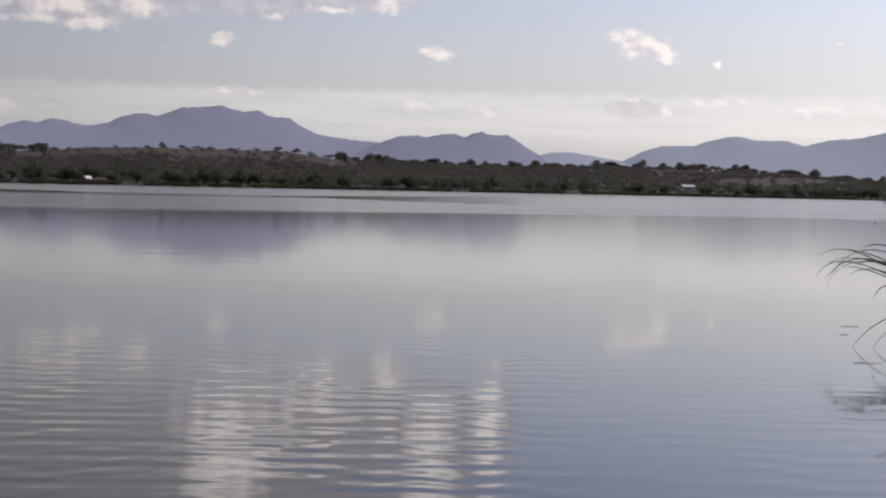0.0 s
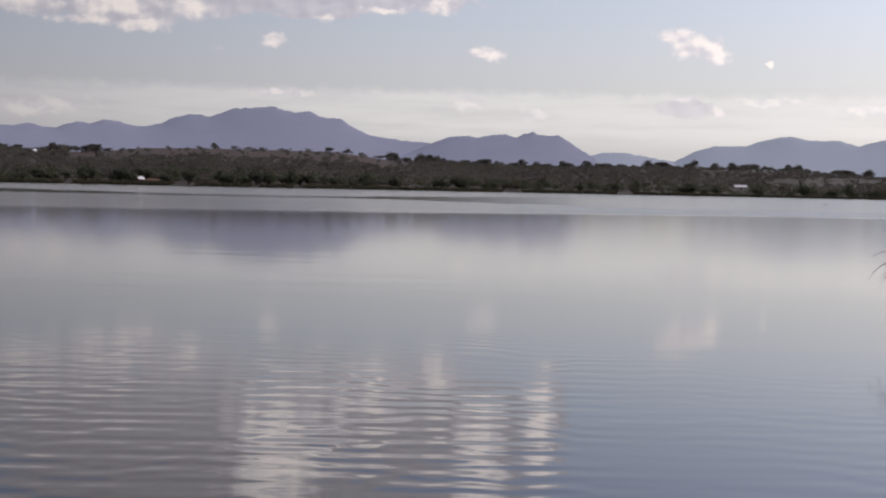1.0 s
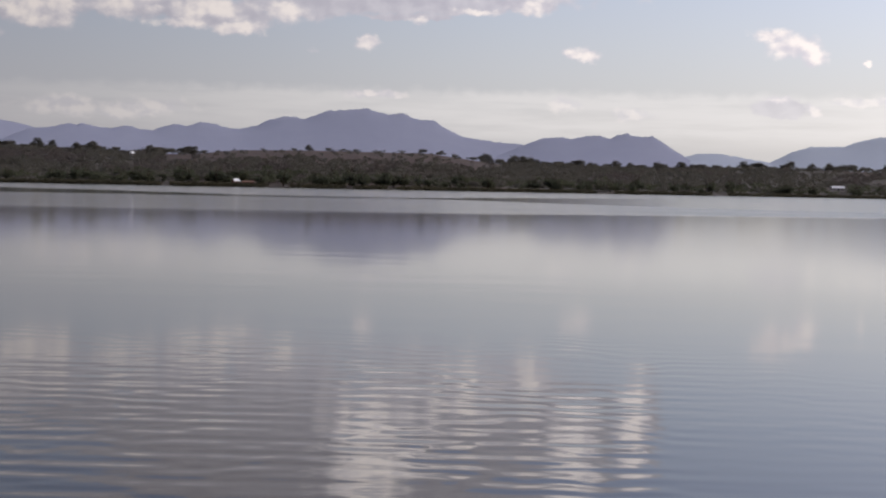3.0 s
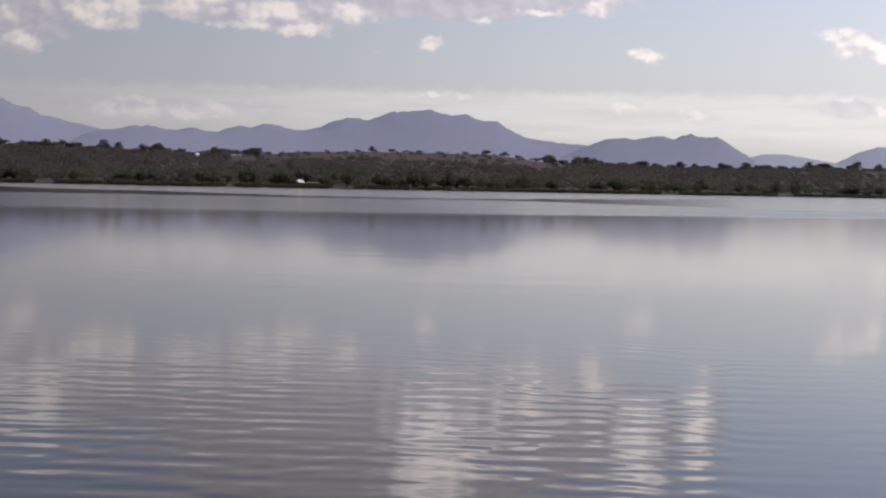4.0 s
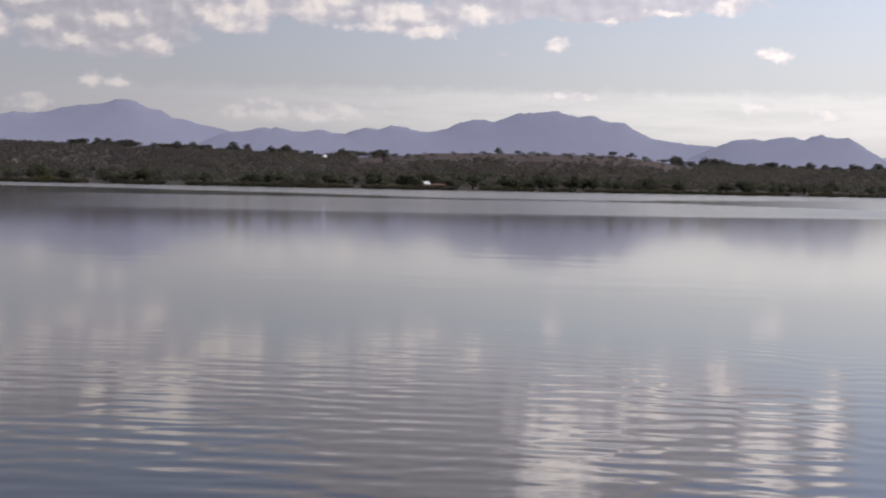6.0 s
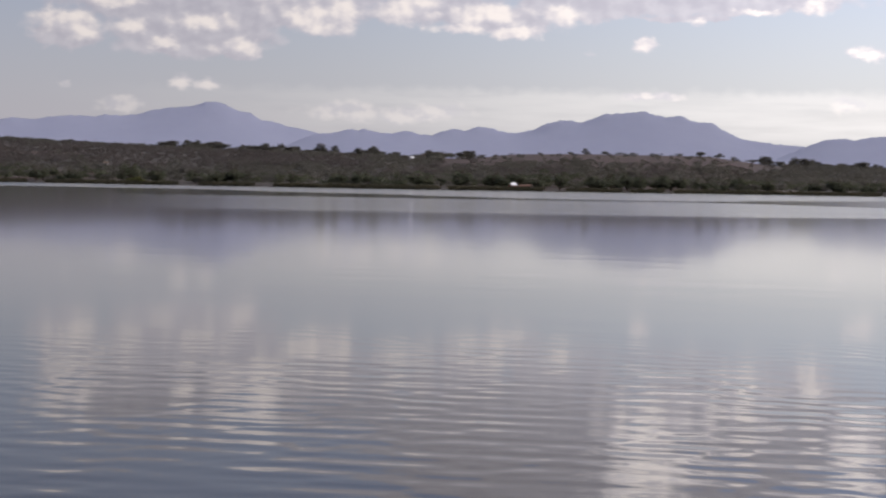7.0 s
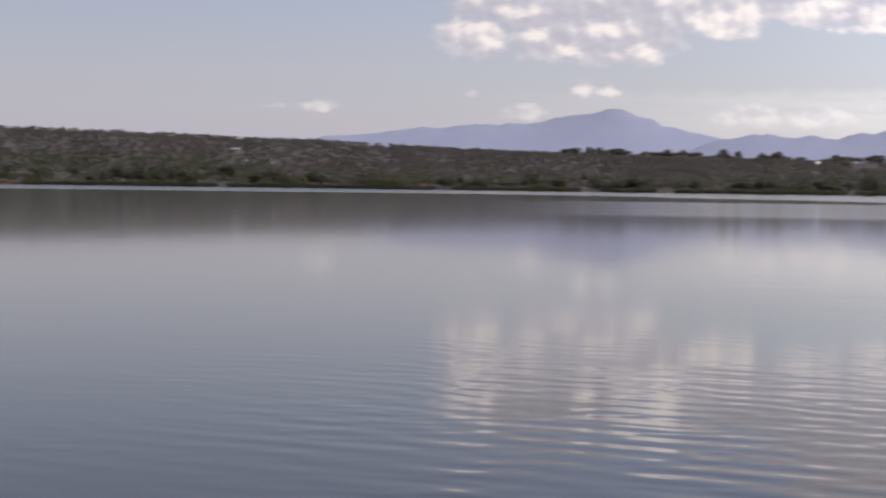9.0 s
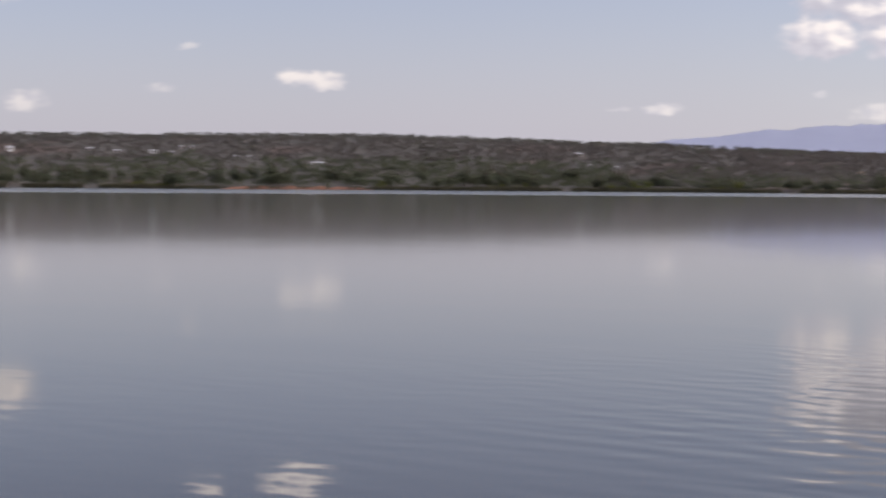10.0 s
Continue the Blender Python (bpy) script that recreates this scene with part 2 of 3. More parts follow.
def make_water():
    m, n, b = material("lake_water")
    p = where(n)
    split = n.add("ShaderNodeSeparateXYZ", Vector=p)
    r = n.vec("LENGTH", n.vec("MULTIPLY", p, (1, 1, 0)))
    b.inputs["Base Color"].default_value = (0.046, 0.037, 0.024, 1)
    b.inputs["IOR"].default_value = 1.333
    # a breeze far out: a ruffled lane under the far shore, a second one nearer, and glassy water between
    bearing = n.math("MULTIPLY", n.math("ARCTAN2", split.outputs[0], split.outputs[1]), 180 / math.pi)
    lane = n.noise(n.vec("MULTIPLY", p, (0.006, 0.03, 0)), 1.0, 3.0, 0.55)
    reach = n.math("MULTIPLY", r, n.math("ADD", 1.0, n.math("MULTIPLY", n.math("SUBTRACT", lane, 0.5), 0.22)))
    glassy = n.math("MAXIMUM", n.ramp(bearing, -10, -28), n.ramp(bearing, -7, 5, 0.0, 1.0))
    outer = n.math("SUBTRACT", reach, n.math("MULTIPLY", glassy, 150.0))
    inner = n.math("ADD", reach, n.math("MULTIPLY", glassy, n.ramp(bearing, -12, 0, 22.0, 55.0)))
    far_lane = n.math("MULTIPLY", n.ramp(outer, 242, 256), n.ramp(bearing, -6, 6, 1.0, 0.4))
    edge = n.math("SUBTRACT", reach, n.ramp(bearing, -4, 13, 0.0, 24.0))
    near_lane = n.math("MULTIPLY", n.math("MULTIPLY", n.ramp(edge, n.ramp(bearing, -12, 0, 94.0, 110.0), 122), n.ramp(inner, 240, 228)), n.ramp(bearing, -27, -19))
    near_lane = n.math("MULTIPLY", near_lane, n.ramp(bearing, -14, -2, 0.55, 1.0))
    gap = n.noise(n.vec("MULTIPLY", p, (0.0014, 0.03, 0)), 1.0, 2.0, 0.5)
    ruffled = n.math("MULTIPLY", n.math("MAXIMUM", far_lane, near_lane), n.ramp(gap, 0.64, 0.52, 0.6, 1.0))
    ruffled = n.math("MULTIPLY", ruffled, n.ramp(bearing, -12, 4, 0.75, 1.0))
    ruffled = n.math("MAXIMUM", ruffled, n.math("MULTIPLY", n.ramp(bearing, -6, 6, 0.0, 0.45), n.ramp(reach, 150, 190)))
    # a train of small waves running in towards the bank, with patches of smooth water between
    patch = n.noise(n.vec("MULTIPLY", p, (0.60, 0.34, 0)), 1.0, 2.0)
    near = n.math("MULTIPLY", n.ramp(r, 23, 9.5, 0.03, 1.0), n.math("MULTIPLY", n.ramp(patch, 0.36, 0.60, 0.25, 1.1), n.ramp(bearing, -40, -25, 0.2, 1.0)))
    near = n.math("MULTIPLY", near, n.ramp(bearing, 6, 1, 0.28, 1.0))
    drift = n.noise(n.vec("MULTIPLY", p, (0.85, 0.45, 0)), 1.0, 2.0)
    along = n.math("ADD", split.outputs[1], n.math("MULTIPLY", split.outputs[0], 0.06))
    train = n.math("SINE", n.math("ADD", n.math("MULTIPLY", along, 12.0), n.math("MULTIPLY", drift, 17.0)))
    across = n.math("SUBTRACT", split.outputs[1], n.math("MULTIPLY", split.outputs[0], 0.16))
    second = n.math("SINE", n.math("ADD", n.math("MULTIPLY", across, 18.5), n.math("MULTIPLY", drift, -16.0)))
    ripple = n.noise(n.vec("MULTIPLY", p, (1.6, 3.2, 0)), 1.0, 2.0, 0.45)
    swell = n.noise(n.vec("MULTIPLY", p, (0.3, 0.6, 0)), 1.0, 1.0, 0.4)
    waves = n.math("ADD", n.math("MULTIPLY", train, 0.0015), n.math("MULTIPLY", second, 0.0005))
    height = n.math("ADD", n.math("MULTIPLY", near, n.math("ADD", waves, n.math("MULTIPLY", ripple, 0.0026))),
                    n.math("MULTIPLY", swell, 0.0030))
    bump = n.add("ShaderNodeBump", Height=height, Strength=1.0, Distance=1.0)
    n.put(b.inputs["Normal"], bump.outputs[0])
    calm = n.math("ADD", n.ramp(r, 9, 24, 0.014, 0.046), n.math("ADD", n.math("MULTIPLY", n.ramp(bearing, -3, 8, 0.0, 0.032), n.ramp(r, 28, 60)), 0.016))
    n.put(b.inputs["Roughness"], n.math("ADD", n.math("MULTIPLY", ruffled, n.ramp(bearing, -28, -16, 0.16, 0.11)), calm))
    return m


def make_ground():
    m, n, b = material("dry_ground")
    p = where(n)
    z = n.add("ShaderNodeSeparateXYZ", Vector=p).outputs[2]
    big = n.noise(p, 0.012, 4.0, 0.55)
    mid = n.noise(p, 0.11, 4.0, 0.6)
    fine = n.noise(p, 1.4, 4.0, 0.6)
    litter = n.mix(n.ramp(mid, 0.35, 0.65), (0.062, 0.056, 0.046), (0.092, 0.080, 0.066))
    soil = n.mix(fine, (0.080, 0.055, 0.044), (0.118, 0.080, 0.062))
    grass = n.mix(n.ramp(mid, 0.35, 0.65), (0.050, 0.031, 0.025), (0.078, 0.049, 0.038))
    mixed = n.mix(n.ramp(big, 0.52, 0.66), litter, soil)
    # the grazed field on the ridge
    flat = n.add("ShaderNodeSeparateXYZ", Vector=p)
    bearing = n.math("MULTIPLY", n.math("ARCTAN2", flat.outputs[0], flat.outputs[1]), 180 / math.pi)
    bearing = n.math("ADD", bearing, n.math("MULTIPLY", n.math("SUBTRACT", big, 0.5), 6.0))
    field = n.math("MULTIPLY", n.ramp(bearing, -15.5, -13.5), n.ramp(bearing, -2.5, -4.5))
    mixed = n.mix(field, mixed, grass)
    mud = n.mix(fine, (0.050, 0.043, 0.035), (0.085, 0.070, 0.054))
    n.put(b.inputs["Base Color"], n.mix(n.ramp(z, 0.6, 1.9), mud, mixed))
    b.inputs["Roughness"].default_value = 0.95
    bump = n.add("ShaderNodeBump", Height=n.math("ADD", mid, n.math("MULTIPLY", fine, 0.1)), Strength=0.6, Distance=0.8)
    n.put(b.inputs["Normal"], bump.outputs[0])
    return m


def make_mountain():
    m, n, b = material("hazed_mountain")
    p = where(n)
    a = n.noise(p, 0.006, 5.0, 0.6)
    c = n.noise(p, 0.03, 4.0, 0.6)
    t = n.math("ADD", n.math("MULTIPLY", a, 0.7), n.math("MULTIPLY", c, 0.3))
    # the blue of the hazy air is mixed into the base colour
    hazed_rock = n.mix(n.ramp(t, 0.3, 0.7), (0.335, 0.358, 0.458), (0.355, 0.378, 0.478))
    # the farthest range is a paler blue: thicker haze, painted in by distance
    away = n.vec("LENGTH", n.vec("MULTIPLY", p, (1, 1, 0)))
    n.put(b.inputs["Base Color"], n.mix(n.ramp(away, 4000, 4150), hazed_rock, n.mix(t, (0.46, 0.51, 0.59), (0.49, 0.54, 0.62))))
    b.inputs["Roughness"].default_value = 1.0
    b.inputs["Specular IOR Level"].default_value = 0.0
    slope = n.tree.nodes.new("ShaderNodeNewGeometry").outputs["Normal"]
    n.put(b.inputs["Normal"], n.vec("NORMALIZE", n.vec("ADD", n.vec("SCALE", slope, scale=0.4), (0, 0, 0.8))))
    return m


WATER, GROUND, MOUNTAIN = make_water(), make_ground(), make_mountain()


# ---- mesh helpers ----
def mesh_of(name, verts, faces, mat, smooth=False):
    me = bpy.data.meshes.new(name)
    me.from_pydata([tuple(v) for v in verts], [], [tuple(f) for f in faces])
    me.materials.append(mat)
    if smooth:
        me.shade_smooth()
    me.update()
    return me


def part(name, bm, mat, parent, label=""):
    me = bpy.data.meshes.new(name)
    bm.to_mesh(me)
    bm.free()
    me.materials.append(mat)
    ob = new(name, me)
    ob.parent = parent
    return tagged(ob, label)


def polar(az, r, z=0.0):
    a = radians(az)
    return Vector((r * math.sin(a), r * math.cos(a), z))


# ---- the land ----
SHORE = [(-75, 1000), (-60, 1000), (-50, 960), (-40, 880), (-28, 720), (-17, 650), (-8, 690), (0, 770), (8, 900), (16, 1000), (30, 1000)]
SKYLINE = [(-75, 1.68), (-55, 1.79), (-47, 1.86), (-42, 1.86), (-38, 1.76), (-35, 1.64), (-32.3, 1.60), (-30, 1.45), (-27.5, 1.33),
           (-24, 1.24), (-20, 1.20), (-15.7, 1.14), (-13.6, 1.16), (-12, 1.33), (-9.6, 1.37), (-5.5, 1.34), (-3.4, 1.05), (-2, 0.99), (2.2, 0.89), (6, 0.99),
           (9.8, 0.95), (12.6, 0.77), (14.8, 0.62), (22, 0.57)]
COVER = [(-75, 2.3), (-24, 2.3), (-18, 3.6), (-15, 4.2), (-3, 4.0), (20, 3.6)]
CREST = 400.0


def table(rows, x):
    return float(np.interp(x, [a for a, _ in rows], [b for _, b in rows]))


def wobble(x, y, seed):
    return noise.noise(Vector((x, y, seed)))


def shore_r(az):
    """Distance of the water's edge. The near bank closes the lake behind the camera."""
    a = (az + 180) % 360 - 180
    d = abs(a + 20)
    far = table(SHORE, max(-75, min(30, a))) * (1 + 0.006 * wobble(a * 0.9, 0, 3) + 0.002 * wobble(a * 5, 0, 5))
    if d < 70:
        return far
    k = min(1, (d - 70) / 35)
    k = k * k * (3 - 2 * k)
    return math.exp((1 - k) * math.log(far) + k * math.log(4.0))


def crest_z(az):
    a = (az + 180) % 360 - 180
    rc = shore_r(a) + CREST
    return EYE + rc * math.tan(radians(table(SKYLINE, a))) - table(COVER, a)


def land_z(az, r):
    s = (r - shore_r(az)) / CREST
    if s <= 0:
        return max(-1.6, s * CREST * 0.08)
    a = (az + 180) % 360 - 180
    top = crest_z(a) if abs(a + 20) < 75 else 6.0
    x, y = r * math.sin(radians(az)), r * math.cos(radians(az))
    rough = 0.5 * wobble(x * 0.02, y * 0.02, 1) + 0.9 * wobble(x * 0.006, y * 0.006, 2)
    if s < 1:
        e = s * s * (3 - 2 * s)
        return 0.35 * min(1, s * 30) + (top - 0.4) * (0.45 * s + 0.55 * e) + rough * min(1, s * 6) * (1 - s * s)
    return 2.0 + (top - 2.0) * max(0.0, 1 - (s - 1) / 2.0) ** 1.5


def build_ground():
    cols = [-65 + 0.22 * i for i in range(int(90 / 0.22))] + [25 + 3 * i for i in range(int(270 / 3))]
    steps = ([0.02, 0.3, 0.9, 0.985, 0.997, 1.0])
    beyond = [1.5, 4, 8, 15, 25, 38, 55, 75, 100, 130, 160, 190, 220, 250, 275, 300, 320, 335, 350, 380, 430, 520, 700, 1000, 1500, 2300, 3300, 4100]
    verts, faces = [], []
    for az in cols:
        rs = shore_r(az)
        for r in [rs * k for k in steps] + [rs + d for d in beyond]:
            r = min(r, 4960)
            verts.append(polar(az, r, land_z(az, r)))
    m = len(steps) + len(beyond)
    for i in range(len(cols)):
        j = (i + 1) % len(cols)
        for k in range(m - 1):
            faces.append((i * m + k, j * m + k, j * m + k + 1, i * m + k + 1)[::-1])
    ob = new("ground", mesh_of("ground", verts, faces, GROUND, True))
    tagged(ob, "dry brown grassland and red soil rising from the lake", "ground", kind="structure")


build_ground()


def build_water():
    verts, faces = [Vector((0, 0, 0))], []
    count = 1440
    for i in range(count):
        az = -180 + 360 * i / count
        verts.append(polar(az, shore_r(az) + 2.0))
    for i in range(count):
        faces.append((0, 1 + (i + 1) % count, 1 + i))
    ob = new("lake_water", mesh_of("lake_water", verts, faces, WATER))
    tagged(ob, "calm grey lake with small ripples mirroring the clouds", "water", kind="structure")


build_water()


def build_near_bank():
    """The low muddy bank on which the camera stands."""
    verts, faces = [], []
    nx, ny = 48, 14
    for i in range(nx + 1):
        x = -70 + 140 * i / nx
        edge = 2.4 - 0.002 * x * x + 0.7 * wobble(x * 0.15, 0, 4)
        for j in range(ny + 1):
            d = 45 * (j / ny) ** 2
            z = -0.35 + 0.75 * (1 - math.exp(-d * 0.45)) + 0.08 * wobble(x * 0.5, d * 0.5, 7)
            verts.append(Vector((x, edge - d, z if j < ny else -1.0)))
    for i in range(nx):
        for j in range(ny):
            k = i * (ny + 1) + j
            faces.append((k, k + 1, k + ny + 2, k + ny + 1)[::-1])
    ob = new("near_bank", mesh_of("near_bank", verts, faces, GROUND, True))
    tagged(ob, "low muddy bank at the near edge of the lake", "bank", kind="structure")


build_near_bank()


# ---- the mountains ----
def build_mountain(name, label, ridge, dist, seed):
    """A range from its summits and saddles (azimuth, height angle), with spurs running down towards the lake."""
    a0, a1 = ridge[0][0], ridge[-1][0]
    cols = int((a1 - a0) / 0.035)
    rings = 18
    angles = np.linspace(a0, a1, cols + 1)
    line = EYE + dist * np.tan(np.radians([table(ridge, a) for a in angles]))
    line += [1.2 * wobble(a * 2.3, seed, 1) + 2.0 * wobble(a * 6, seed, 2) + 1.8 * wobble(a * 15, seed, 3) for a in angles]

    def worn(width):
        """The ridge line rounded off over that many columns."""
        half = int(width * 2) + 1
        kernel = np.exp(-0.5 * (np.arange(-half, half + 1) / max(width, 0.3)) ** 2)
        return np.convolve(np.pad(line, half, mode="edge"), kernel / kernel.sum(), mode="valid")

    levels = [worn(0.6 + 120 * abs(k - rings) / rings) for k in range(rings * 2 + 1)]
    verts, faces = [], []
    for i, az in enumerate(angles):
        for k in range(rings * 2 + 1):
            s = (k - rings) / rings
            fall = (1 - abs(s)) ** 1.25
            foot = (1 - abs(s)) * abs(s) * 4
            spur = 2.2 * foot * wobble(az * 0.7 + s * 0.9, s * 2.2 + seed, 4) + 1.2 * foot * wobble(az * 2.2 + s * 2, s * 5 + seed, 6)
            top = levels[k][i]
            verts.append(polar(az, dist + s * 420, 1.5 + max(0.0, (top - 1.5) * fall + spur * min(1, top / 120))))
    m = rings * 2 + 1
    for i in range(cols):
        for k in range(m - 1):
            faces.append((i * m + k, (i + 1) * m + k, (i + 1) * m + k + 1, i * m + k + 1)[::-1])
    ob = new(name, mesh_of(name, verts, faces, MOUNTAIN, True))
    tagged(ob, label, "mountain", kind="structure")


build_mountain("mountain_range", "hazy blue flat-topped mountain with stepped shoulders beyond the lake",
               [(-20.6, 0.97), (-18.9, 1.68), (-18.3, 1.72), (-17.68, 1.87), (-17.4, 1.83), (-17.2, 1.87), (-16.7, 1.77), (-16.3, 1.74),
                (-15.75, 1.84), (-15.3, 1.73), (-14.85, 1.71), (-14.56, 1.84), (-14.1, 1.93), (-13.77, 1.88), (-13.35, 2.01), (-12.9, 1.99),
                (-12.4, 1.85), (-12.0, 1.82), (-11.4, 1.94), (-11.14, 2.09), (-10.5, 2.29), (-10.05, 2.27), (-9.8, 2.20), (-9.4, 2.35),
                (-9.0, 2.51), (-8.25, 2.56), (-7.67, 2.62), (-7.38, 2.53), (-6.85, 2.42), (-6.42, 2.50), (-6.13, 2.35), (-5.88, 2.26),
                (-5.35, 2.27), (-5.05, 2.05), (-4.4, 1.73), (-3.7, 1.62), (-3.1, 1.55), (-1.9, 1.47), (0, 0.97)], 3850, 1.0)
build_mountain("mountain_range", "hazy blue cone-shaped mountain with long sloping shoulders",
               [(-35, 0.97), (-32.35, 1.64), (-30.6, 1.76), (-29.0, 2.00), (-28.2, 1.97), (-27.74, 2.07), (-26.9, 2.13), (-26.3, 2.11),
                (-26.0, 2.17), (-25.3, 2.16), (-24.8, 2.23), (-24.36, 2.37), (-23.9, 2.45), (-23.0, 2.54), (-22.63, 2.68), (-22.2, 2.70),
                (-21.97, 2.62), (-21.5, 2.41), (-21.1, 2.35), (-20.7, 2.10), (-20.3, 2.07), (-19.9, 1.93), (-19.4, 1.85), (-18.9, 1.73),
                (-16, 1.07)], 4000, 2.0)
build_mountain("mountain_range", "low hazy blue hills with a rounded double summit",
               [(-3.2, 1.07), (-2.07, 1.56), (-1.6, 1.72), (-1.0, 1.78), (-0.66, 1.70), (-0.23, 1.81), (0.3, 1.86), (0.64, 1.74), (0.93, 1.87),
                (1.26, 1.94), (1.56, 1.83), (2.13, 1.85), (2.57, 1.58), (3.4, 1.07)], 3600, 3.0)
build_mountain("mountain_range", "far hills on the horizon, coloured pale blue for haze",
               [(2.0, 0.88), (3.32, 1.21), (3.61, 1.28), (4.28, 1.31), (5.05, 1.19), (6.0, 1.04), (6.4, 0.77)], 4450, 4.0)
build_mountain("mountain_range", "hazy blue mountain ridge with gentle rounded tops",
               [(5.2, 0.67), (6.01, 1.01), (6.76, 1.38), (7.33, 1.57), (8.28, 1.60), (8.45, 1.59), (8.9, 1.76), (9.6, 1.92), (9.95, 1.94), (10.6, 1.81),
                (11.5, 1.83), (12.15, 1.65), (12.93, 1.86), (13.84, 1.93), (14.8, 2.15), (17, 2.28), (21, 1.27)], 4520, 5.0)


# ---- plants ----
rng = np.random.default_rng(7)


def leaf_cloud(count, lobes, size, flat=0.75, base=0.15, domed=False):
    """Leaf clumps of a crown one metre across: four-cornered leaves scattered over several uneven lobes."""
    centre = rng.normal(0, 1, (lobes, 3))
    centre /= np.linalg.norm(centre, axis=1)[:, None]
    centre *= rng.uniform(0.12, 0.34, (lobes, 1))
    centre[:, 2] *= flat
    radius = rng.uniform(0.13, 0.27, lobes)
    pick = rng.integers(0, lobes, count)
    way = rng.normal(0, 1, (count, 3))
    way /= np.linalg.norm(way, axis=1)[:, None]
    if domed:
        way[:, 2] = np.where(way[:, 2] < -0.25, -way[:, 2], way[:, 2])
    p = centre[pick] + way * (radius[pick] * rng.uniform(0.55, 1.05, count))[:, None]
    p[:, 2] = np.maximum(p[:, 2] * flat, -0.34)
    p[:, 2] += 0.34 + base
    u = rng.normal(0, 1, (count, 3))
    u /= np.linalg.norm(u, axis=1)[:, None]
    v = np.cross(u, way)
    v /= np.linalg.norm(v, axis=1)[:, None] + 1e-6
    s = size * rng.uniform(0.6, 1.4, count)[:, None]
    verts = np.stack([p - u * s, p - v * s * 0.6, p + u * s, p + v * s * 0.6], 1).reshape(-1, 3)
    faces = np.arange(count * 4).reshape(-1, 4)
    return verts, faces


def limbs(height, spread, count, thick):
    """A tapered trunk with limbs that fork out into the crown."""
    bm = bmesh.new()

    def tube(a, b, ra, rb):
        a, b = Vector(a), Vector(b)
        m = Matrix.Translation((a + b) / 2) @ (b - a).to_track_quat("Z", "Y").to_matrix().to_4x4()
        bmesh.ops.create_cone(bm, cap_ends=True, segments=6, radius1=ra, radius2=rb, depth=(b - a).length, matrix=m)

    fork = Vector((rng.uniform(-0.05, 0.05), rng.uniform(-0.05, 0.05), height * 0.42))
    tube((0, 0, -0.1), fork, thick, thick * 0.7)
    for i in range(count):
        a = 2 * math.pi * (i + rng.uniform(0, 0.6)) / count
        out = spread * rng.uniform(0.5, 0.9)
        tip = (math.cos(a) * out, math.sin(a) * out, height * rng.uniform(0.7, 0.92))
        tube(fork, tip, thick * 0.55, thick * 0.18)
    return bm


def merged(name, clouds, spots, mat, label, category):
    """One sheet of growth too thick to count: the plant shapes set down at the spots (x, y, z, width, height, turn)."""
    vs, fs, at = [], [], 0
    for i, (x, y, z, w, h, turn) in enumerate(spots):
        v, f = clouds[i % len(clouds)]
        c, s = math.cos(turn), math.sin(turn)
        q = np.empty_like(v)
        q[:, 0] = (v[:, 0] * c - v[:, 1] * s) * w + x
        q[:, 1] = (v[:, 0] * s + v[:, 1] * c) * w + y
        q[:, 2] = v[:, 2] * h + z
        vs.append(q)
        fs.append(f + at)
        at += len(v)
    v, f = np.concatenate(vs), np.concatenate(fs)
    me = bpy.data.meshes.new(name)
    me.vertices.add(len(v))
    me.vertices.foreach_set("co", v.ravel())
    me.loops.add(f.size)
    me.loops.foreach_set("vertex_index", f.ravel())
    me.polygons.add(len(f))
    me.polygons.foreach_set("loop_start", np.arange(0, f.size, 4))
    me.update(calc_edges=True)
    me.materials.append(mat)
    return tagged(new(name, me), label, category, kind="stuff")


# buildings: azimuth, height angle of the foot, width, depth, wall height, style
NEAR_HOUSES = [(-12.1, -0.06, 2.8, 3.0, 1.2, "boathouse"), (-11.65, -0.06, 4.4, 3.0, 0.9, "red"), (-15.56, 0.84, 2.0, 2.0, 1.1, "white_roof"),
               (8.3, 0.13, 7.5, 3.4, 1.5, "long_shed"), (13.3, 0.15, 1.5, 1.5, 2.0, "white"), (10.8, 0.81, 5.0, 4.0, 2.0, "tin"),
               (-25.9, 0.45, 2.6, 2.4, 1.8, "thatch"), (-22.0, -0.03, 1.0, 1.0, 1.0, "white")]
HILL_HOUSES = [(-34.86, 0.71, 2.2, 2.0, 1.6, "white"), (-34.0, 0.65, 1.6, 1.6, 1.5, "white"), (-35.3, 1.07, 5.0, 4.0, 2.2, "plaster"),
               (-44.24, 0.75, 9.0, 4.0, 1.5, "white"), (-46.6, 0.93, 1.7, 1.7, 2.2, "white"), (-47.0, 0.93, 1.7, 1.7, 2.2, "white"),
               (-48.5, 1.23, 2.2, 2.0, 2.6, "plaster"), (-48.85, 1.23, 2.2, 2.0, 2.6, "plaster"), (-49.8, 1.09, 5.5, 3.5, 2.4, "white"),
               (-49.2, 1.05, 2.0, 2.0, 2.4, "plaster"), (-51.0, 1.11, 4.2, 3.0, 1.4, "tin"), (-51.9, 1.15, 5.0, 4.0, 2.0, "plaster"),
               (-54.5, 1.10, 5.0, 4.0, 3.6, "white_gable")]
HOUSES = NEAR_HOUSES + HILL_HOUSES


def foot_of(az, el):
    """The distance at which the slope stands at that height angle."""
    best = shore_r(az) + 3
    for k in range(200):
        r = shore_r(az) + 3 + k * (CREST - 10) / 200
        if math.degrees(math.atan2(land_z(az, r) - EYE, r)) >= el:
            return r
        best = r
    return best


CLEAR = [(az, foot_of(az, el), w) for az, el, w, d, h, style in HOUSES]


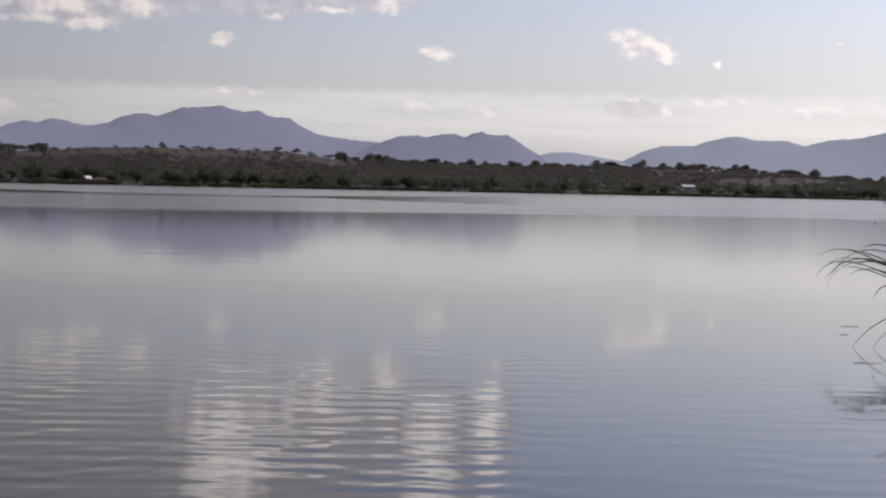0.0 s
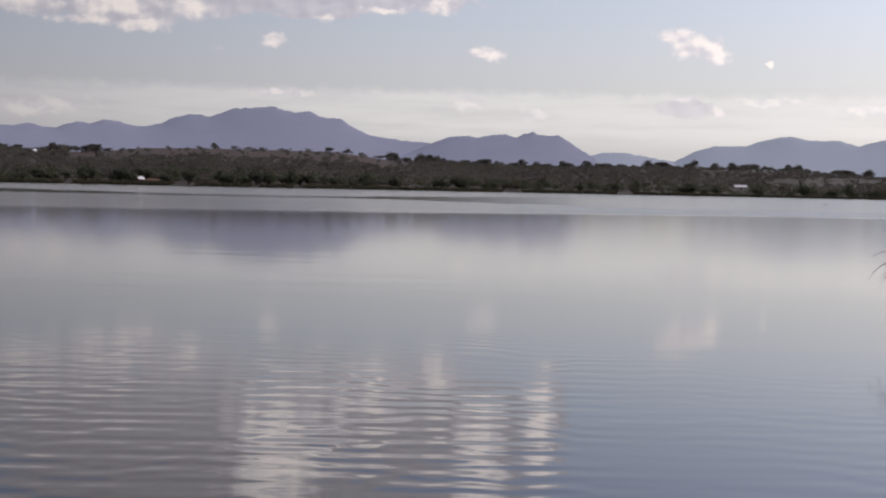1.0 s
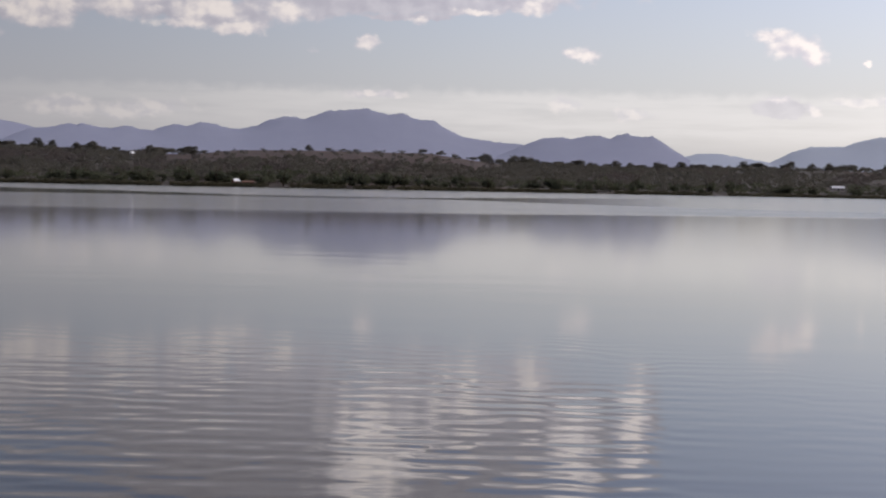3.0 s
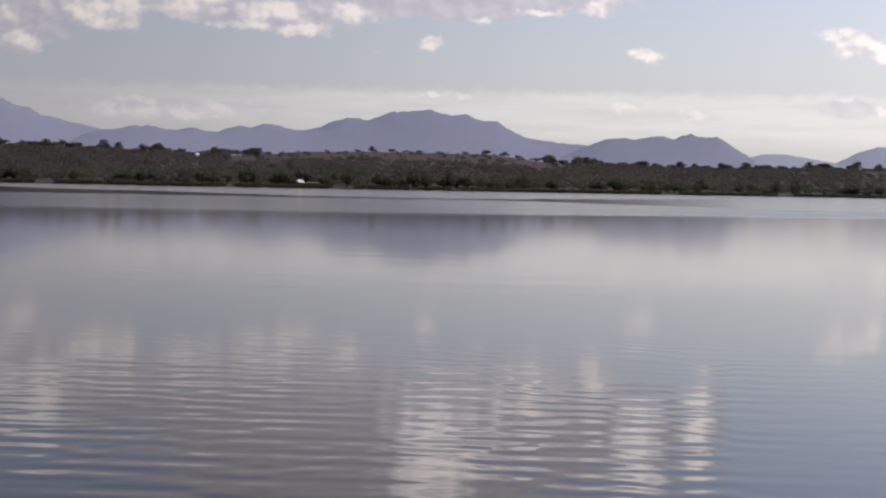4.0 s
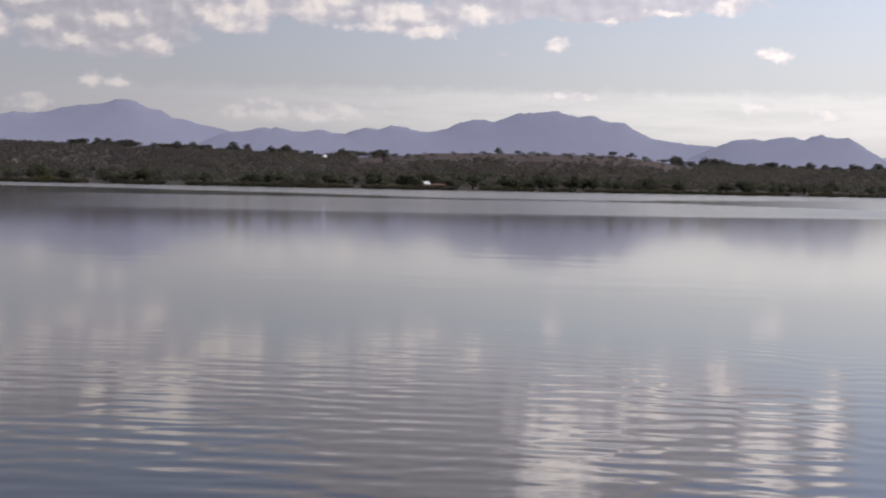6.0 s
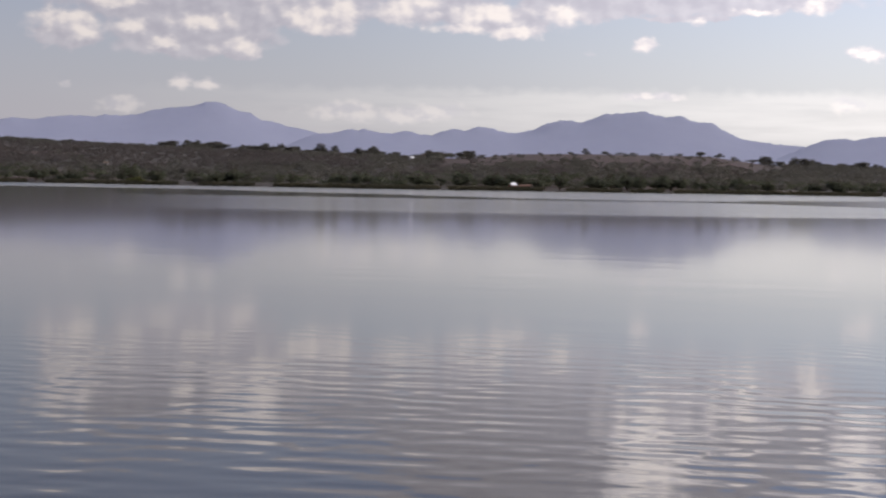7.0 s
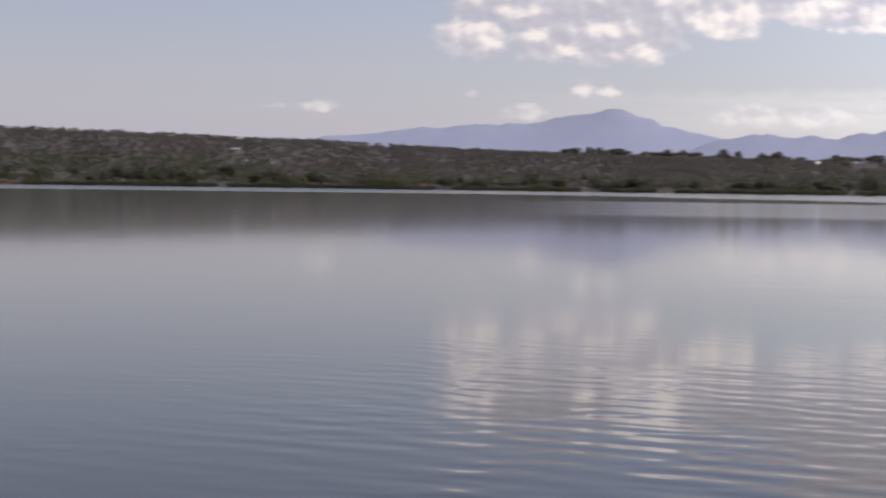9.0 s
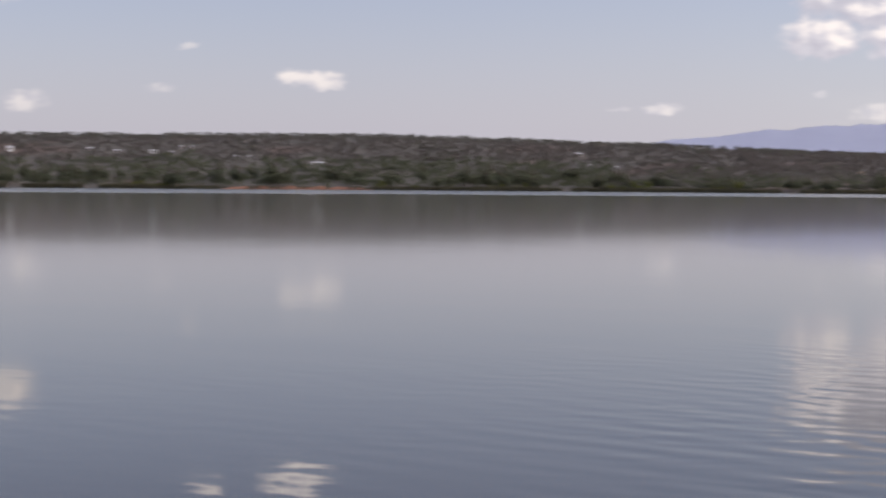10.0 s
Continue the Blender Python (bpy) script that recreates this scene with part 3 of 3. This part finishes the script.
def kept_clear(az, r):
    """True where a plant would stand in front of or inside a building."""
    for a, rh, w in CLEAR:
        half = math.degrees((w * 0.5 + (0.4 if -16 < a < -15 else 2.0)) / rh)
        if abs(az - a) < half and rh - (190 if -16 < a < -15 else 45 if a > -20 else 16) < r < rh + 5:
            return True
    return False


def open_grass(az, s):
    """Open slopes where the dry grass shows."""
    k = wobble(az * 0.35, s * 3.0, 9)
    field = -14.5 < az < -3.0 and s > 0.55
    patch = 7.0 < az < 13.5 and 0.35 < s < 0.8
    crest = -13.5 < az < -4.2 and s > 0.68
    return crest or (field and k > -0.35) or (patch and k > 0.0) or (az < -30 and s > 0.8 and k > 0.36)


def scatter_scrub():
    green, olive, dry, ridge = [], [], [], []
    for i in range(16500):
        az = rng.uniform(-58, 18)
        s = rng.uniform(0.02, 1.0) ** 0.9
        r = shore_r(az) + 4 + s * (CREST - 4)
        if kept_clear(az, r):
            continue
        thin = open_grass(az, s)
        if thin and rng.random() < (0.88 if s < 0.7 else 0.91 if s < 0.92 else 0.995):
            continue
        k = wobble(az * 0.5, s * 2.5, 4) + rng.uniform(-0.25, 0.25)
        p = polar(az, r, land_z(az, r) - 0.1)
        size = rng.uniform(3.2, 6.4) * (0.75 if s > 0.9 else 1) if s > 0.8 else rng.uniform(4.2, 8.2)
        spot = (p.x, p.y, p.z, size, size * rng.uniform(0.65, 0.95), rng.uniform(0, 6.28))
        east = max(0.0, min(1.0, (az + 32) / 25))
        hill = az < -22 and s > (0.46 if az < -36 else 0.36) + 0.25 * k
        if s > 0.8:
            ridge.append(spot)
        elif hill and rng.random() < 0.75:
            dry.append(spot[:3] + (spot[3] * 0.85, spot[4] * 0.85, spot[5]))
        elif s < (0.42 if az < -34 else 0.22) + 0.15 * k:
            (green if rng.random() < (0.9 if az < -34 else 0.5) else olive).append(spot)
        elif k < -0.10 + 0.35 * east:
            olive.append(spot)
        elif k < 0.0 and s < 0.5:
            green.append(spot)
        else:
            dry.append(spot)
    shapes = [leaf_cloud(86, 12, 0.060, 0.8, 0.0, domed=True) for _ in range(6)]
    sparse = [leaf_cloud(76, 12, 0.060, 0.8, 0.0, domed=True) for _ in range(6)]
    merged("green_bushes", shapes, green, GREEN, "dense dark green thorn bushes along the lake shore", "bushes")
    merged("olive_bushes", shapes, olive, OLIVE, "dull olive bushes covering the slope above the lake", "bushes")
    merged("ridge_bushes", [leaf_cloud(80, 8, 0.070, 0.75, 0.0) for _ in range(6)], ridge, OLIVE, "dull olive bushes along the top of the ridge", "bushes")
    merged("bare_scrub", sparse, dry, DRY, "grey-brown leafless scrub on the dry hillside", "scrub")


scatter_scrub()


# trees and large bushes that stand apart
def plant_model(name, label, height, width, crown_mat, leaves, lobes, leaf, flat, trunk):
    """A trunk that forks into limbs, under a crown of many leaf clumps."""
    root = tagged(new(name), label, "tree" if "tree" in name else "bush")
    if trunk:
        part("trunk", limbs(height, width * 0.32, 5, 0.11 + 0.02 * height), BARK, root)
    v, f = leaf_cloud(leaves, lobes, leaf, flat, 0.06 if trunk else 0.02)
    v[:, 2] += 0.10 - v[:, 2].min()
    crown = new("crown", mesh_of("crown", v * np.array([width, width, height]), f, crown_mat))
    crown.parent = root
    return root


TREES = [plant_model("acacia_tree", "round-crowned dark acacia tree on the ridge", h * 0.80, w * 1.25, OLIVE, 900, lobes + 7, 0.050, flat, True)
         for h, w, lobes, flat in ((4.8, 6.6, 7, 1.05), (5.4, 5.8, 6, 1.15), (4.4, 7.2, 8, 0.95), (5.0, 5.2, 5, 1.1), (4.0, 5.8, 6, 1.0))]
BUSHES = [plant_model("shore_bush", "dense dark green thorn bush at the water's edge", h, w, GREEN, 420, lobes + 3, 0.055, 0.85, True)
          for h, w, lobes in ((4.6, 5.6, 8), (5.4, 5.0, 7), (3.8, 6.2, 9), (4.2, 4.6, 6), (6.0, 5.4, 8))]
FRESH = [plant_model("willow_bush", "fresh yellow-green bush among darker growth by the lake", h, w, LIME, 130, 8, 0.10, 0.85, True)
         for h, w in ((3.6, 5.6), (4.2, 4.8))]


def plant(models, spots, group):
    """Sets the models down in turn: the first spots take the originals."""
    for i, (az, r, scale, turn) in enumerate(spots):
        model = models[i % len(models)]
        m = Matrix.Translation(polar(az, r, land_z(az, r) - 0.15)) @ Matrix.Rotation(turn, 4, "Z")
        if i < len(models):
            model.scale = (scale,) * 3
            model.matrix_basis = m @ Matrix.Diagonal((*model.scale, 1))
            ob = model
        else:
            ob = copy_thing(model, m)
            ob.scale = (scale,) * 3
        ob["group"] = group


RIDGE = [-14.6, -14.2, -13.2, -9.62, -8.95, -5.72, -5.1, -4.0, -2.2, -1.05, -0.4, 0.9, 2.4, 3.2, 4.3, 5.65, 6.7, 8.65,
         9.85, 10.2, 11.5, 12.5, 13.6]
spots = [(az, shore_r(az) + CREST * 0.97, rng.uniform(0.9, 1.15) * (1.4 if az > -3.8 else 0.8), rng.uniform(0, 6.28)) for az in RIDGE]
for i in range(230):
    az = rng.uniform(-57, 17) if i % 3 == 0 else rng.uniform(-30, 17)
    if -13.4 < az < -4.2 or -15.9 < az < -15.2:
        continue
    spots.append((az, shore_r(az) + CREST * rng.uniform(0.86, 1.0), rng.uniform(0.7, 1.3) * (1.2 if az > -3.8 else 1.3 if az > -24 else 0.6), rng.uniform(0, 6.28)))
plant(TREES, spots, "trees along the ridge")

spots = []
while len(spots) < 285:
    az = rng.uniform(-57, 17)
    r = shore_r(az) + rng.uniform(7, 40 if az > -34 else 80)
    if not kept_clear(az, r) and not (-47.6 < az < -42.4 and r < shore_r(az) + 16):
        tall = 1.35 if az < -34 else 1.0
        spots.append((az, r, rng.uniform(1.0, 1.8) * tall, rng.uniform(0, 6.28)))
plant(BUSHES, spots, "bushes along the far shore")

spots = []
for az, count in ((-49.9, 7), (-37.6, 5), (-33.6, 5), (-41.5, 3), (-24.5, 3), (-30.5, 4)):
    for _ in range(count):
        a = az + rng.uniform(-0.7, 0.7)
        spots.append((a, shore_r(a) + rng.uniform(4, 12), rng.uniform(0.9, 1.4), rng.uniform(0, 6.28)))
plant(FRESH, spots, "fresh green bushes by the water")


def blade_tuft(count):
    """A tuft of upright narrow leaves, one metre high."""
    a = rng.uniform(0, 6.28, count)
    foot = np.stack([np.cos(a), np.sin(a), np.zeros(count)], 1) * rng.uniform(0.0, 0.5, count)[:, None]
    tip = foot + np.stack([np.cos(a) * 0.25, np.sin(a) * 0.25, rng.uniform(0.6, 1.0, count)], 1)
    side = np.stack([-np.sin(a), np.cos(a), np.zeros(count)], 1) * 0.07
    mid = (foot + tip) / 2 + np.array([0, 0, 0.12])
    verts = np.stack([foot - side, mid + side, tip, mid - side], 1).reshape(-1, 3)
    return verts, np.arange(count * 4).reshape(-1, 4)


def build_sedge():
    spots = []
    for _ in range(8000):
        az = rng.uniform(-58, 18)
        r = shore_r(az) + rng.uniform(-1.5, 7.0)
        if (-47.6 < az < -42.4 and rng.random() < 0.8) or wobble(az * 0.8, 2.0, 8) < -0.28:
            continue
        h = rng.uniform(1.0, 2.1) * (1.7 if az < -50 else 1.2 if az < -30 else 1.0)
        p = polar(az, r, max(-0.05, land_z(az, r) - 0.05))
        spots.append((p.x, p.y, p.z, rng.uniform(1.2, 2.4), h, rng.uniform(0, 6.28)))
    merged("shore_sedge", [blade_tuft(14) for _ in range(6)], spots, SEDGE, "low olive sedge and grass fringing the far shore", "grass")


build_sedge()


# ---- bare red bank at the waterline ----
def build_bank():
    m, n, b = material("red_soil")
    p = where(n)
    n.put(b.inputs["Base Color"], n.mix(n.noise(p, 0.5, 5.0, 0.6), (0.17, 0.075, 0.045), (0.32, 0.15, 0.09)))
    b.inputs["Roughness"].default_value = 0.95
    verts, faces = [], []
    cols = 90
    profile = [(-1.0, -0.1), (0.3, 0.25), (1.0, 1.0), (2.2, 1.5), (5.0, 1.9), (9.0, 2.0), (13.0, 0.2)]
    for i in range(cols + 1):
        az = -47.6 + 5.4 * i / cols
        k = min(1.0, min(i, cols - i) / 14) * (0.75 + 0.5 * wobble(az * 3, 1, 3))
        for d, z in profile:
            verts.append(polar(az, shore_r(az) + d + 0.8 * wobble(az * 9, d, 2), z * k + (0.25 * wobble(az * 14, d, 5) if z > 0.2 else 0)))
    w = len(profile)
    for i in range(cols):
        for j in range(w - 1):
            faces.append((i * w + j, i * w + j + 1, (i + 1) * w + j + 1, (i + 1) * w + j))
    tagged(new("earth_bank", mesh_of("earth_bank", verts, faces, m, True)), "bare red earth bank above the water", "bank", kind="structure")


build_bank()


# ---- buildings ----
def box(x0, x1, y0, y1, z0, z1, bevel=0.02):
    bm = bmesh.new()
    bmesh.ops.create_cube(bm, size=1, matrix=Matrix.Translation(((x0 + x1) / 2, (y0 + y1) / 2, (z0 + z1) / 2)) @ Matrix.Diagonal((x1 - x0, y1 - y0, z1 - z0, 1)))
    bmesh.ops.bevel(bm, geom=bm.edges[:], offset=bevel, segments=1, affect="EDGES")
    return bm


def gable(w, d, z, rise, over=0.25, thick=0.09):
    """Two sloping roof sheets that meet at a ridge along the width."""
    bm = bmesh.new()
    x = w / 2 + over
    y = d / 2 + over
    pts = [(-y, z - 0.1), (0, z + rise), (y, z - 0.1), (y, z - 0.1 + thick), (0, z + rise + thick), (-y, z - 0.1 + thick)]
    left = [bm.verts.new((-x, a, b)) for a, b in pts]
    right = [bm.verts.new((x, a, b)) for a, b in pts]
    for i in range(6):
        j = (i + 1) % 6
        bm.faces.new((left[i], left[j], right[j], right[i]))
    bm.faces.new(left[::-1])
    bm.faces.new(right)
    bmesh.ops.recalc_face_normals(bm, faces=bm.faces[:])
    return bm


STYLES = {"white_roof": (LIMEWASH, WHITETIN, "small white house with a steep white tin roof", 2.2),
          "long_shed": (PLASTER, WHITETIN, "long low shed with a white-painted tin roof", 1.1),
          "boathouse": (REDWALL, WHITETIN, "red-walled boathouse with a steep white roof by the water", 1.6),
          "white_gable": (LIMEWASH, TIN, "small white house with a pitched tin roof", 0.9), "red": (REDWALL, RUST, "low red-walled shed with a rusty roof", 0.5),
          "white": (LIMEWASH, TIN, "small whitewashed block house among bushes", 0.45), "tin": (PLASTER, TIN, "long low shed with a pale tin roof", 0.7),
          "plaster": (PLASTER, TIN, "weathered plaster house on the dry slope", 0.6), "thatch": (PLASTER, THATCH, "small hut with a thatched roof", 1.3)}


def build_house(az, el, w, d, h, style):
    wall_mat, roof_mat, label, rise = STYLES[style]
    k = 0.78 if az < -20 else 1.0
    w, d, h, rise = w * k, d * k, h * k, rise * min(1.0, w / 4) * k
    r = foot_of(az, el)
    root = tagged(new("house" if w > 3 else "hut"), label, "house" if w > 3 else "hut")
    turn = -az + (38 if style in ("boathouse", "white_roof") else 20 if style == "long_shed" else 14 * wobble(az * 3, 0, 1))
    root.matrix_basis = Matrix.Translation(polar(az, r, land_z(az, r))) @ Matrix.Rotation(radians(turn), 4, "Z")
    part("wall", box(-w / 2, w / 2, -d / 2, d / 2, -0.6, h), wall_mat, root)
    part("roof", gable(w, d, h + 0.02, rise), roof_mat, root)
    for side in (-1, 1):
        bm = bmesh.new()
        x = side * (w / 2 - 0.06)
        tri = [bm.verts.new((x + t, y, z)) for t in (-0.05, 0.05) for y, z in ((-d / 2, h + 0.003), (d / 2, h + 0.003), (0, h + rise - 0.02))]
        bm.faces.new(tri[:3]), bm.faces.new(tri[3:][::-1])
        for i in range(3):
            j = (i + 1) % 3
            bm.faces.new((tri[i], tri[j], tri[3 + j], tri[3 + i]))
        bmesh.ops.recalc_face_normals(bm, faces=bm.faces[:])
        part("gable_wall", bm, wall_mat, root)
    part("door", box(-0.45, 0.45, -d / 2 - 0.05, -d / 2 + 0.02, 0, min(2.0, h - 0.15)), DARKWOOD, root, "dark wooden door")
    if w > 3:
        for x in (-0.3 * w, 0.3 * w):
            win = part("window", box(x - 0.4, x + 0.4, -d / 2 - 0.04, -d / 2 + 0.02, h * 0.42, h * 0.82), DARKWOOD, root, "small dark window")
            part("sill", box(x - 0.5, x + 0.5, -d / 2 - 0.12, -d / 2 - 0.003, h * 0.42 - 0.08, h * 0.42 - 0.005), wall_mat, win)


for spec in HOUSES:
    build_house(*spec)


# ---- reeds by the near bank ----
def blade(name, root, apex, tip, width, parent, mat):
    """A reed leaf: a folded, tapering strip along a curve from root over apex to tip."""
    root, apex, tip = Vector(root), Vector(apex), Vector(tip)
    bm = bmesh.new()
    steps, rows = 18, []
    k = 0.33 + 0.5 * (apex - root).length / ((apex - root).length + (tip - apex).length)
    bend = (apex - root * (1 - k) ** 2 - tip * k * k) / (2 * k * (1 - k))
    for i in range(steps + 1):
        t = i / steps
        c = root * (1 - t) ** 2 + bend * 2 * t * (1 - t) + tip * t * t
        along = ((bend - root) * (1 - t) + (tip - bend) * t).normalized()
        across = along.cross(Vector((0.25, 1, 0.1))).normalized()
        half = width * 0.5 * (1 - 0.9 * t ** 4) + 0.0008
        fold = along.cross(across).normalized() * half * 0.35
        rows.append([bm.verts.new(c - across * half + fold), bm.verts.new(c - fold * 0.6), bm.verts.new(c + across * half + fold), bm.verts.new(c - fold * 1.2)])
    for a, b in zip(rows, rows[1:]):
        for i in range(4):
            j = (i + 1) % 4
            bm.faces.new((a[i], a[j], b[j], b[i]))
    bmesh.ops.recalc_face_normals(bm, faces=bm.faces[:])
    return part(name, bm, mat, parent)


def build_reeds():
    clump = tagged(new("reed_clump"), "dark drooping reed leaves leaning over the water", "reeds")
    clump.location = (7.04, 22.1, 0)
    # apex and tip of each leaf: across, depth, height from the clump's foot
    leaves = [((-1.50, 0.0, 1.05), (-1.68, 0.0, 1.08)), ((-1.64, -0.1, 0.97), (-1.99, -0.1, 0.69)), ((-1.49, 0.2, 0.98), (-1.88, 0.2, 0.91)),
              ((-1.49, -0.2, 0.85), (-1.78, -0.2, 0.87)), ((-1.46, 0.3, 0.93), (-1.80, 0.3, 0.73)), ((-1.59, 0.1, 1.04), (-1.93, 0.1, 0.56)),
              ((-1.39, -0.1, 0.85), (-1.67, -0.1, 0.77)), ((-1.60, 0.4, 1.09), (-1.96, 0.4, 1.00)), ((-1.31, -0.5, 0.65), (-1.44, -0.5, 0.48)),
              ((-1.24, 0.2, 0.95), (-1.54, 0.2, 0.86)), ((-1.14, 0.5, 1.16), (-1.39, 0.5, 1.06)), ((-1.21, 0.0, 1.74), (-1.33, 0.0, 1.76)),
              ((-1.77, 0.4, 0.91), (-2.00, 0.4, 0.68)), ((-1.72, -2.05, 0.32), (-2.11, -2.1, -0.02)), ((-1.60, -2.05, 0.22), (-1.86, -2.1, -0.02)),
              ((-0.3, 0.2, 1.7), (-0.75, 0.3, 1.5)), ((0.3, 0.0, 1.8), (0.8, 0.1, 1.5)), ((0.1, 0.1, 1.9), (-0.2, 0.2, 2.1))]
    for i, (apex, tip) in enumerate(leaves):
        blade("leaf", (0.7 + rng.uniform(-0.25, 0.3), rng.uniform(-0.25, 0.25), -0.3), apex, tip, rng.uniform(0.011, 0.018), clump, REED)


build_reeds()


def build_straw(x, y, length, turn):
    ob = tagged(new("floating_straw"), "broken dry reed stem floating on the water", "reed stem")
    ob.matrix_basis = pose(x, y, 0.004, 0, 0, turn)
    blade("stem", (-length / 2, 0, 0), (0, 0.01, 0.002), (length / 2, 0, 0.001), 0.0042, ob, REED)


for spec in ((5.66, 23.05, 0.26, 1), (5.25, 21.67, 0.12, -3), (4.62, 18.0, 0.30, 0), (4.95, 17.6, 0.3, 3)):
    build_straw(*spec)


def build_driftwood(x, y, length):
    ob = tagged(new("driftwood"), "dark piece of driftwood lying low in the lake", "driftwood")
    ob.matrix_basis = pose(x, y, 0, 0, 0, 12)
    bm = bmesh.new()
    for a, b, ra, rb in (((-length / 2, 0, 0.01), (length / 2, 0.05, 0.04), 0.03 + 0.06 * length, 0.02 + 0.05 * length), ((0.02, 0, 0.06), (length * 0.3, 0.05, 0.06 + length * 0.2), 0.04, 0.02)):
        a, b = Vector(a), Vector(b)
        m = Matrix.Translation((a + b) / 2) @ (b - a).to_track_quat("Z", "Y").to_matrix().to_4x4()
        bmesh.ops.create_cone(bm, cap_ends=True, segments=8, radius1=ra, radius2=rb, depth=(b - a).length, matrix=m)
    part("log", bm, DARKWOOD, ob)


build_driftwood(64.0, 325.0, 0.9)
build_driftwood(29.5, 114.0, 0.16)
